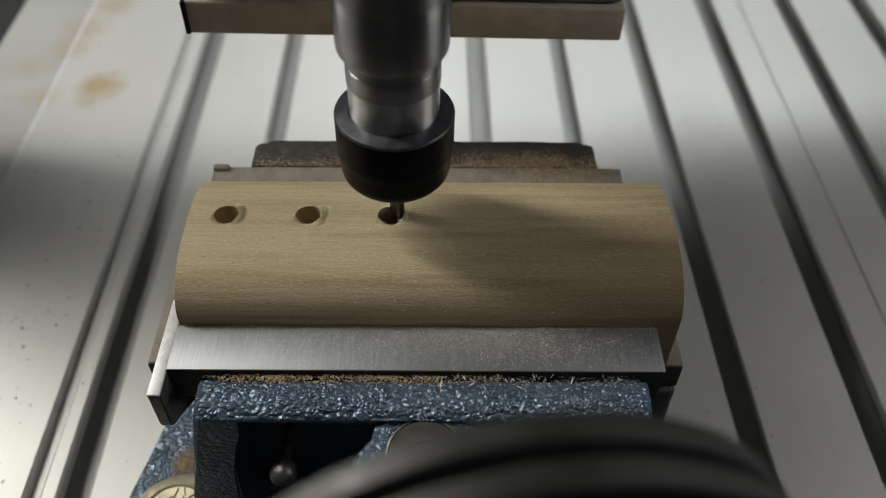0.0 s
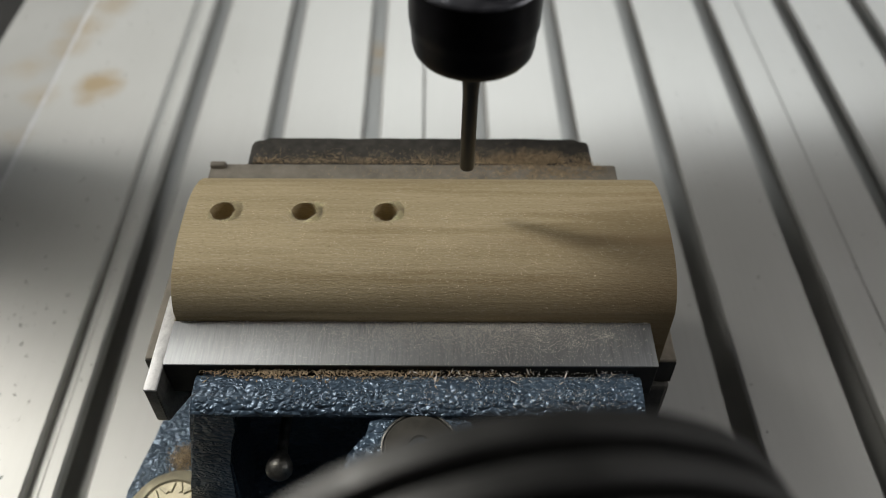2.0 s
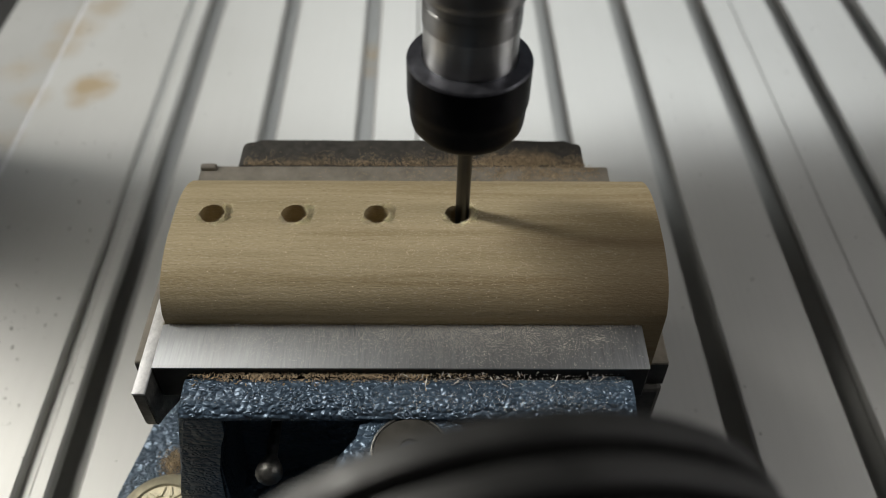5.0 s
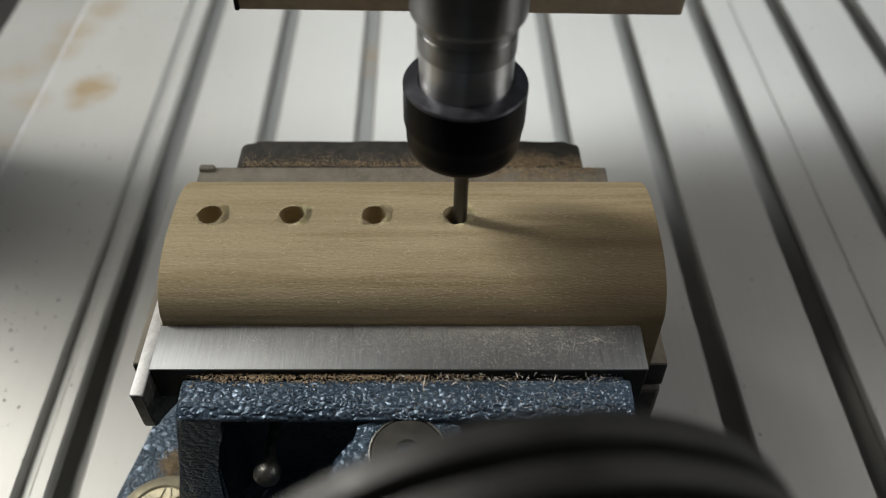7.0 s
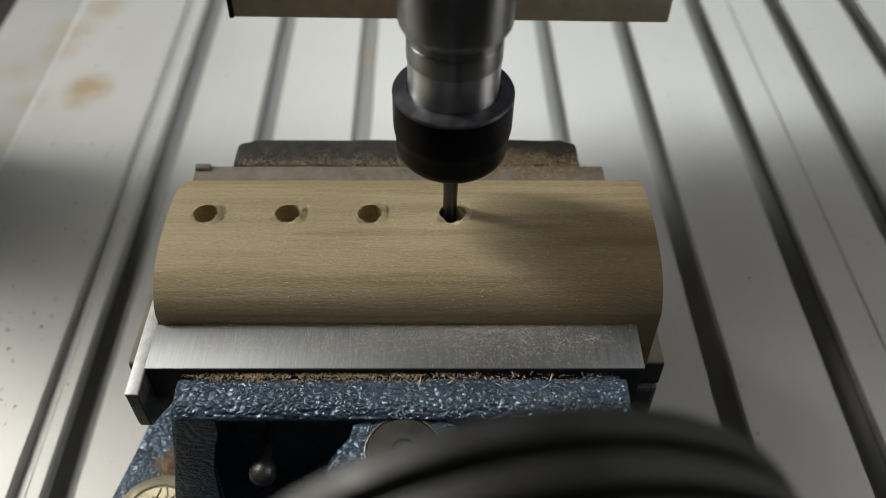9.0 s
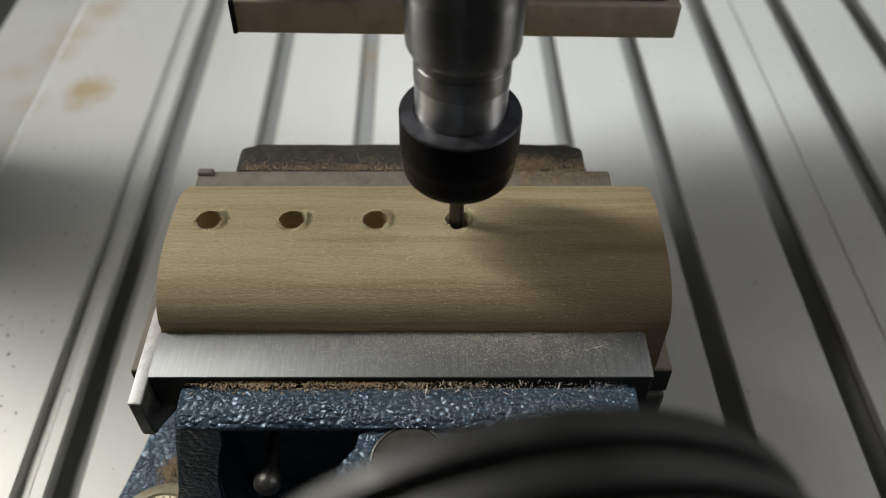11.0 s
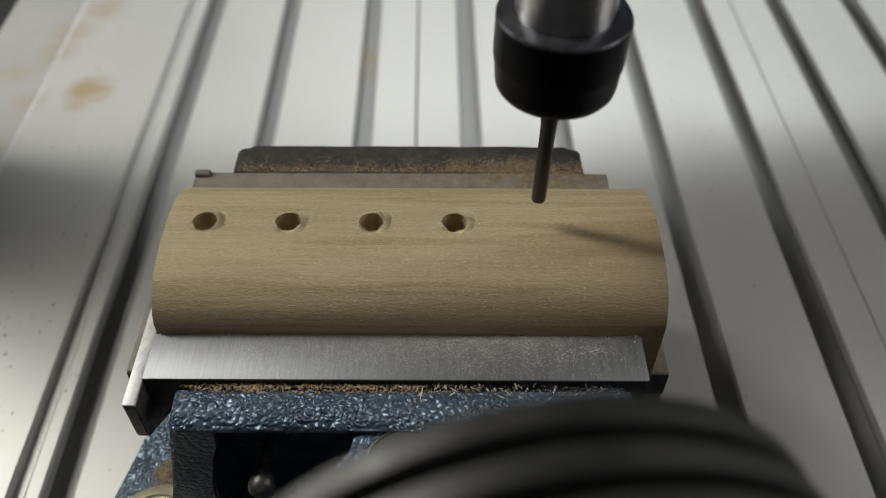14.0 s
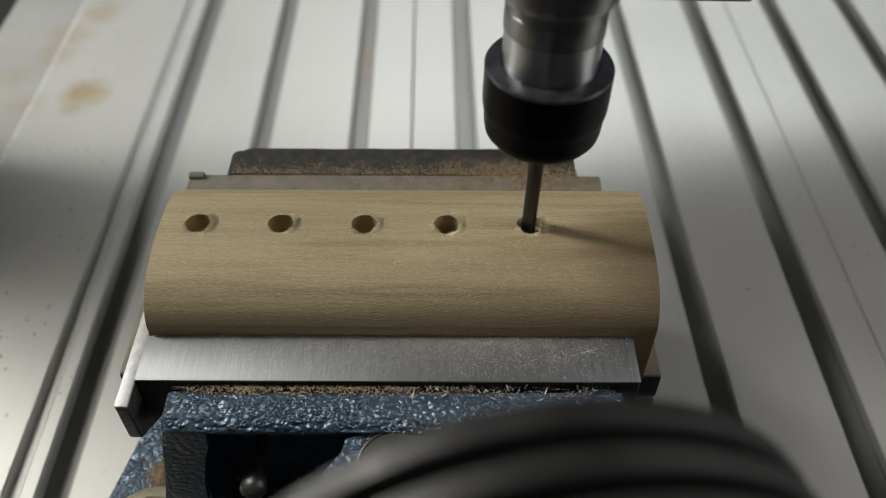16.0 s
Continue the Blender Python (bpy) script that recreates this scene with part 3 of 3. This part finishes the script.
def sawdust():
    rnd = random.Random(5)
    spots = []
    for i in range(26000):
        # the front jaw's top, denser towards the middle and the far end of the jaw
        x = rnd.triangular(-49, 34.5, 8)
        y = 91.2 - abs(rnd.gauss(0, 4.0))
        if 82.0 < y < 91.1:
            spots.append((x, y, 58.5, (0.02 + 0.10 * rnd.random() ** 3) * (0.75 + 0.4 * max(0, x + 15) / 45), rnd.uniform(1, 2.0)))
    for i in range(900):
        spots.append((rnd.uniform(-49, 34.5), 91.25 - abs(rnd.gauss(0, 0.35)), 58.5 + 0.1 * rnd.random(), rnd.uniform(0.03, 0.11), rnd.uniform(1, 3)))
    crumbs("jaw_dust", spots, DUST, "fine pale sawdust on the vise's steel jaw")
    spots = []
    for i in range(420):
        spots.append((rnd.uniform(-8, 30), rnd.uniform(79.4, 81.8), 57.1 + 0.1 * rnd.random(), rnd.uniform(0.04, 0.13), rnd.uniform(1, 2.2)))
    brown = []
    for i in range(2600):
        x = rnd.triangular(-44, 14, -34)
        if noise.noise((x * 0.35, 4.4, 0)) < rnd.uniform(-0.9, 0.1):
            continue
        brown.append((x, 81.8 - abs(rnd.gauss(0, 0.9)), 57.1 + 0.25 * rnd.random(), 0.03 + 0.2 * rnd.random() ** 2, rnd.uniform(1, 2.6)))
    crumbs("packed_dust", brown, BROWN, "packed brown sawdust in the joint behind the jaw")
    for i in range(26):
        spots.append((rnd.uniform(-8, 29), rnd.uniform(79.0, 82), 57.5, rnd.uniform(0.10, 0.22), rnd.uniform(3, 6)))
    for i in range(500):
        spots.append((rnd.uniform(-12, 30), rnd.uniform(74.5, 81), 57.2, rnd.uniform(0.03, 0.10), rnd.uniform(1, 2)))
    for i in range(2200):
        x = rnd.triangular(-43, 31, 22)
        spots.append((x, rnd.uniform(74.2, 81), 57.1, 0.02 + 0.07 * rnd.random() ** 2, rnd.uniform(1, 2)))
    crumbs("joint_dust", spots, DUST, "sawdust and shavings along the joint behind the jaw")
    spots = []
    for i in range(9000):
        x = rnd.triangular(-48, 37, 8)
        y = YC - 18 * abs(rnd.gauss(0.45, 0.3))
        if y > 91.6 and all(math.hypot(x - h, y - YC) > RH + 0.3 for h in HOLES):
            spots.append((x, y, wood_top(y), 0.03 + 0.11 * rnd.random() ** 3.5, rnd.uniform(1, 1.7)))
    for h in HOLES[:4]:
        for i in range(420):
            x, y = h + rnd.gauss(0.8, 2.6), YC - 1.5 + rnd.gauss(-1.2, 1.8)
            if math.hypot(x - h, y - YC) > RH + 0.2:
                spots.append((x, y, wood_top(y), rnd.uniform(0.03, 0.09), rnd.uniform(1, 2.4)))
    crumbs("bar_dust", spots, GRAINS, "fine wood dust lying on the wooden bar")
    spots = []
    for i in range(13000):
        x = rnd.uniform(-42, 29) if rnd.random() < 0.22 else rnd.gauss(14, 8)
        if noise.noise((x * 0.22, 3.1, 0)) < rnd.uniform(-0.5, 0.35):
            continue
        y = 135.0 + abs(rnd.gauss(0, 2.0))
        if -43 < x < 29.5 and y < 142.5:
            spots.append((x, y, 57.3 + max(0, rnd.gauss(0.2, 0.25)) * max(0.2, 1 - abs(y - 136) / 5), rnd.uniform(0.04, 0.13), rnd.uniform(1, 2)))
    for i in range(1600):
        x = rnd.gauss(5, 18)
        if -50 < x < 34:
            spots.append((x, rnd.uniform(128, 135), 57.4, rnd.uniform(0.04, 0.16), rnd.uniform(1, 2)))
    for i in range(5200):
        x = rnd.gauss(20, 8)
        y = rnd.gauss(133.5, 2.2)
        if x < (29.5 if y > 134.5 else 33) and 127.2 < y < 138 and noise.noise((x * 0.3, y * 0.4, 7)) > rnd.uniform(-0.45, 0.35):
            spots.append((x, y, (57.35 if y > 134.6 else 57.4) + 0.15 * rnd.random(), rnd.uniform(0.05, 0.17), rnd.uniform(1, 2)))
    for i in range(3200):
        x = rnd.uniform(-43, 30)
        if noise.noise((x * 0.18, 9.1, 0)) > rnd.uniform(-0.5, 0.3):
            spots.append((x, 134.7 + abs(rnd.gauss(0, 1.0)), 57.35 + 0.2 * rnd.random(), rnd.uniform(0.05, 0.17), rnd.uniform(1, 2)))
    crumbs("rear_dust", spots, BROWN, "heaped brown sawdust on the rear jaw of the vise")
    spots = []
    for i in range(1500):
        x, y = rnd.gauss(-58.2, 1.5), rnd.gauss(89.3, 1.6)
        spots.append((x, y, 12.0 + 0.8 * rnd.random() * max(0.1, 1 - math.hypot(x + 58.2, y - 89.3) / 4), rnd.uniform(0.05, 0.2), rnd.uniform(1, 2)))
    crumbs("bolt_dust", spots, BROWN, "brown sawdust heap on the vise's flange beside the bolt")
    spots = []
    for i in range(260):
        x, y = rnd.uniform(-170, -75), rnd.uniform(80, 330)
        spots.append((x, y, 0.0, rnd.uniform(0.08, 0.4), rnd.uniform(1, 2)))
    for i in range(330):
        spots.append((rnd.uniform(-165, -103), rnd.uniform(86, 150), 0.0, 0.08 + 0.45 * rnd.random() ** 3, rnd.uniform(1, 1.8)))
    for i in range(160):
        spots.append((rnd.uniform(60, 190), rnd.uniform(100, 330), 0.0, rnd.uniform(0.08, 0.35), rnd.uniform(1, 2)))
    spots = [s for s in spots if all(abs(s[0] + (s[1] - 164) * 0.0131 - x) > w / 2 + 0.5 for x, w in SLOTS)]
    crumbs("bed_grit", spots, SCREW, "dark grit specks on the aluminium table", "grit")


# ---------------------------------------------------------------- the spindle head (origin: middle of the nut's lower face)
NUT0 = (3.0, 109.0, 86.7)


def spindle_head():
    thing = tagged(empty("spindle_head", *NUT0), "milling spindle with black collet nut and carbide cutter", "milling spindle")
    body = [(7.35, 8.0), (7.35, 18.7)]
    part("cutter", lathe(bmesh.new(), [(1.2, -24.9), (1.27, -24.6), (1.29, -10), (1.36, -8.0), (1.52, -6.4), (1.58, -5.2), (1.58, 2)], seg=32), CARBIDE, thing, "dark carbide cutter", True)
    nut = part("collet_nut", lathe(bmesh.new(), [(2.2, -0.4), (3.2, -0.9), (7.9, -0.9), (8.7, -0.6), (9.2, 0.1), (9.4, 1.2), (9.5, 3.2), (9.65, 4.2), (9.8, 4.9), (9.85, 5.6), (9.85, 11.5), (9.6, 11.7), (7.2, 11.2), (7.1, 9.5)], seg=96), BLACKED, thing, "satin black round collet nut", True)
    part("bevel_ring", lathe(bmesh.new(), [(9.7, 11.4), (9.87, 11.6), (9.87, 11.75), (9.68, 12.05), (9.5, 12.12), (7.6, 12.6), (7.5, 12.55), (7.45, 11.2)], seg=96), RIM_SHEEN, nut, "bevel of the nut, lightened for its sheen", True)
    part("shaft", lathe(bmesh.new(), body, seg=96), CHROME, thing, "polished steel spindle nose", True)
    part("collar", lathe(bmesh.new(), [(7.0, 18.5), (7.45, 18.52), (7.5, 18.6), (7.5, 22.0), (7.42, 22.05), (7.42, 22.3), (7.5, 22.35), (7.55, 23.6), (8.35, 24.3), (8.6, 24.7), (8.7, 25.3), (8.8, 34.0), (8.75, 34.1), (8.75, 34.4), (8.82, 34.5), (8.85, 62)], seg=96), COLLAR, thing, "turned grey steel spindle body", True)
    part("housing", lathe(bmesh.new(), [(9, 61.5), (20, 61.5), (21, 62.5), (21, 130), (20, 131)], seg=64), BLACKED, thing)
    part("mount", box(bmesh.new(), -30, 30, 12, 46, 70, 120, 1.5), BLUE, thing)
    part("carriage_plate", box(bmesh.new(), -44.6, 44.8, 41.0, 50, -1.3, 6.4, 0.7, 3), BAR, thing, "milled grey steel carriage plate", True)
    part("edge_strip", box(bmesh.new(), -44.9, -43.9, 40.4, 49, -1.1, 6.3, 0.3), BLACKED, thing)
    part("carriage", box(bmesh.new(), -44.0, 44.2, 42.2, 58, 6.6, 130, 1.2), BLUE, thing, "dark blue painted carriage casting", True)
    # unseen body added behind the carriage; it keeps lamp light off the table
    part("slide_shade_block", box(bmesh.new(), -41, 41, 58.2, 160, 8, 128, 1.5), GREYED, thing, "unseen grey block added behind the carriage to shade the table")
    return thing


# ---------------------------------------------------------------- the stand's ribbed rubber grip, close to the lens
def grip_stand():
    thing = tagged(empty("camera_stand", 4.5, 28.4, 93.0), "black ribbed rubber knob of a camera stand, close to the lens", "camera stand")
    axis = Vector((0.23, -1.0, 0.14)).normalized()
    m = axis.to_track_quat("Z", "Y").to_matrix()
    # broad flat ribs parted by narrow deep grooves
    prof, R, h = [(18, -0.5), (30.0, -0.4), (30.7, -0.1)], 31.0, 0.2
    for k in range(7):
        prof += [(R, h), (R + 0.12, h + 1.4), (R, h + 2.2), (R - 0.4, h + 2.55), (R - 4.4, h + 2.7), (R - 4.8, h + 3.7), (R - 4.4, h + 4.3), (R - 0.4, h + 4.36)]
        h += 4.42
        R += 0.25
    prof += [(R - 3, h + 1), (10, h + 1.2)]
    part("knob", lathe(bmesh.new(), prof, seg=128, m=m), RUBBER, thing, "", True)
    part("post", box(bmesh.new(), -8, 8, -34, -18, -93.1 - 24, -10, 2), BLACKED, thing)
    part("foot", box(bmesh.new(), -25, 25, -50, 0, -93.1 - 24, -93.1 - 18, 2), BLACKED, thing)
    return thing


room()
gantry()
bed()
vise()
wooden_bar = dowel()
cores = [hole_plug(HOLES[3], wooden_bar), hole_plug(HOLES[4], wooden_bar)]
fibres = [fuzz(h, wooden_bar, i + 3) for i, h in enumerate(HOLES)]
sawdust()
head = spindle_head()
stand = grip_stand()


# ---------------------------------------------------------------- what moves
# seconds, x, y, z in mm of the middle of the nut's lower face
HEAD = [
    (0.0, -11.18, 109.54, 80.17),
    (0.1, -11.28, 108.57, 80.11),
    (0.2, -12.67, 108.62, 80.05),
    (0.3, -12.09, 108.43, 80.00),
    (0.4, -11.40, 110.10, 80.14),
    (0.5, -12.82, 108.55, 79.88),
    (0.6, -12.58, 109.00, 81.00),
    (0.7, -12.72, 109.00, 84.71),
    (0.8, -12.54, 109.00, 87.58),
    (0.9, -12.53, 109.00, 90.60),
    (1.0, -12.79, 109.00, 94.60),
    (1.1, -12.08, 109.00, 97.95),
    (1.2, -12.52, 109.00, 101.16),
    (1.3, -11.84, 109.00, 104.27),
    (1.4, -11.97, 109.00, 105.77),
    (1.5, -9.61, 109.00, 105.58),
    (1.7, -2.99, 109.00, 104.92),
    (1.9, 2.10, 109.00, 105.19),
    (2.0, 2.44, 109.00, 104.45),
    (2.1, 2.37, 109.00, 102.90),
    (2.3, 2.47, 109.00, 100.10),
    (2.5, 2.48, 109.00, 97.84),
    (2.7, 2.63, 109.00, 94.80),
    (2.9, 3.08, 109.00, 92.96),
    (3.0, 4.00, 108.51, 93.43),
    (3.1, 3.80, 109.39, 93.17),
    (3.3, 2.32, 108.84, 92.61),
    (3.5, 3.73, 109.71, 92.18),
    (3.6, 4.30, 108.90, 91.97),
    (3.7, 3.28, 108.09, 91.77),
    (3.8, 2.55, 108.56, 91.57),
    (3.9, 3.48, 108.52, 91.36),
    (4.0, 4.10, 109.48, 91.19),
    (4.2, 2.10, 109.34, 90.86),
    (4.3, 2.45, 108.37, 90.75),
    (4.4, 3.60, 108.25, 90.65),
    (4.5, 3.92, 109.37, 90.54),
    (4.6, 2.88, 109.87, 90.43),
    (4.7, 2.20, 108.94, 90.33),
    (4.8, 3.01, 108.10, 90.22),
    (4.9, 3.97, 108.75, 90.11),
    (5.0, 3.49, 109.81, 90.00),
    (5.1, 2.37, 109.53, 89.90),
    (5.2, 2.45, 108.37, 89.79),
    (5.3, 3.60, 108.25, 89.68),
    (5.4, 3.92, 109.37, 89.58),
    (5.5, 2.88, 109.87, 89.47),
    (5.6, 2.20, 108.94, 89.36),
    (5.7, 3.01, 108.10, 89.25),
    (5.8, 3.97, 108.75, 89.15),
    (5.9, 3.49, 109.81, 89.04),
    (6.0, 2.37, 109.53, 88.93),
    (6.1, 2.45, 108.37, 88.83),
    (6.2, 3.60, 108.25, 88.72),
    (6.3, 2.30, 109.18, 88.61),
    (6.5, 2.42, 109.00, 87.86),
    (6.7, 4.24, 108.34, 87.30),
    (6.9, 2.80, 108.76, 86.93),
    (7.0, 3.36, 108.26, 86.69),
    (7.1, 4.49, 109.09, 86.41),
    (7.3, 2.40, 109.35, 85.95),
    (7.5, 3.00, 109.71, 85.76),
    (7.7, 3.14, 108.41, 85.50),
    (7.9, 2.78, 108.21, 85.30),
    (8.0, 3.83, 108.69, 85.03),
    (8.1, 4.19, 109.89, 84.85),
    (8.3, 2.49, 109.40, 84.51),
    (8.5, 3.69, 109.60, 84.26),
    (8.7, 2.88, 107.90, 83.99),
    (8.9, 4.12, 108.35, 83.63),
    (9.0, 2.21, 110.10, 83.50),
    (9.1, 2.69, 109.07, 83.31),
    (9.2, 3.34, 108.78, 83.16),
    (9.3, 3.01, 108.10, 83.06),
    (9.4, 3.97, 108.75, 82.97),
    (9.5, 3.49, 109.81, 82.87),
    (9.6, 2.37, 109.53, 82.77),
    (9.7, 2.45, 108.37, 82.68),
    (9.8, 3.60, 108.25, 82.58),
    (9.9, 3.92, 109.37, 82.48),
    (10.0, 2.88, 109.87, 82.39),
    (10.1, 2.20, 108.94, 82.29),
    (10.2, 3.01, 108.10, 82.19),
    (10.3, 3.97, 108.75, 82.10),
    (10.4, 3.49, 109.81, 82.00),
    (10.5, 2.37, 109.53, 81.90),
    (10.6, 2.45, 108.37, 81.81),
    (10.7, 3.60, 108.25, 81.71),
    (10.8, 3.92, 109.37, 81.61),
    (10.9, 2.88, 109.87, 81.52),
    (11.0, 2.20, 108.94, 81.42),
    (11.1, 3.01, 108.10, 81.32),
    (11.2, 3.97, 108.75, 81.23),
    (11.3, 2.83, 109.01, 81.13),
    (11.5, 2.67, 109.67, 80.62),
    (11.7, 3.82, 107.90, 80.16),
    (11.9, 2.38, 108.70, 79.90),
    (12.0, 4.08, 109.15, 79.72),
    (12.1, 2.47, 109.47, 79.60),
    (12.2, 2.86, 109.00, 80.27),
    (12.3, 2.51, 109.00, 83.14),
    (12.4, 2.85, 109.00, 86.39),
    (12.5, 2.42, 109.00, 89.97),
    (12.6, 2.57, 109.00, 93.69),
    (12.7, 2.64, 109.00, 97.06),
    (12.8, 2.56, 109.00, 100.10),
    (12.9, 2.93, 109.00, 103.23),
    (13.0, 2.18, 109.00, 105.51),
    (13.1, 4.38, 109.00, 105.25),
    (13.3, 11.20, 109.00, 105.11),
    (13.5, 16.87, 109.00, 105.33),
    (13.7, 17.19, 109.00, 102.87),
    (13.9, 17.18, 109.00, 100.52),
    (14.0, 17.33, 109.00, 99.32),
    (14.1, 17.22, 109.00, 97.82),
    (14.3, 17.27, 109.00, 95.17),
    (14.5, 17.53, 109.00, 92.87),
    (14.7, 19.00, 108.85, 93.24),
    (14.9, 17.19, 108.66, 92.77),
    (15.0, 17.14, 109.25, 92.48),
    (15.1, 18.47, 109.85, 92.26),
    (15.3, 18.40, 108.42, 91.87),
    (15.5, 17.94, 108.00, 91.48),
    (15.6, 18.87, 108.57, 91.29),
    (15.7, 18.26, 109.40, 91.11),
    (15.8, 17.46, 109.20, 90.92),
    (15.9, 17.11, 108.54, 90.92),
    (16.0, 17.46, 109.20, 90.89),
]


def motions():
    walk(head, [(t, pose(x * MM, y * MM, z * MM, 0, 0.9, 0)) for t, x, y, z in HEAD])
    tip = [(t, z - 24.9) for t, x, y, z in HEAD]
    for core, start in ((cores[0], 3.0), (cores[1], 14.55)):
        low, rows = 0.0, []
        for t, z in tip:
            if t >= start:
                low = min(low, z - ZT + 0.15)
            rows.append((t, pose(0, 0, min(0.0, low) * MM)))
        walk(core, rows)
    for ob, a, b in ((fibres[3], 3.3, 4.2), (fibres[4], 14.9, 15.9)):
        walk(ob, [(0, pose(0, 0, -0.0012)), (a, pose(0, 0, -0.0012)), (b, pose(0, 0, 0)), (16, pose(0, 0, 0))])
    walk(stand, [(t, pose(x * MM, y * MM, z * MM)) for t, x, y, z in STAND])


STAND = [
    (0.0, 1.1, 29.1, 92.6),
    (0.5, 1.8, 29.6, 92.5),
    (1.0, 2.1, 28.5, 92.9),
    (1.5, 2.5, 27.7, 92.8),
    (2.0, 2.3, 28.1, 93.2),
    (3.5, 2.2, 28.6, 92.8),
    (7.0, 4.1, 28.3, 93.1),
    (8.0, 4.5, 28.4, 93.0),
    (9.0, 5.0, 28.6, 92.9),
    (11.5, 4.6, 31.3, 92.8),
    (12.5, 5.7, 32.8, 92.9),
    (14.0, 6.1, 31.7, 93.4),
    (14.5, 6.1, 31.4, 93.2),
    (15.2, 6.5, 31.6, 93.1),
    (16.0, 7.2, 31.3, 93.3),
]
motions()
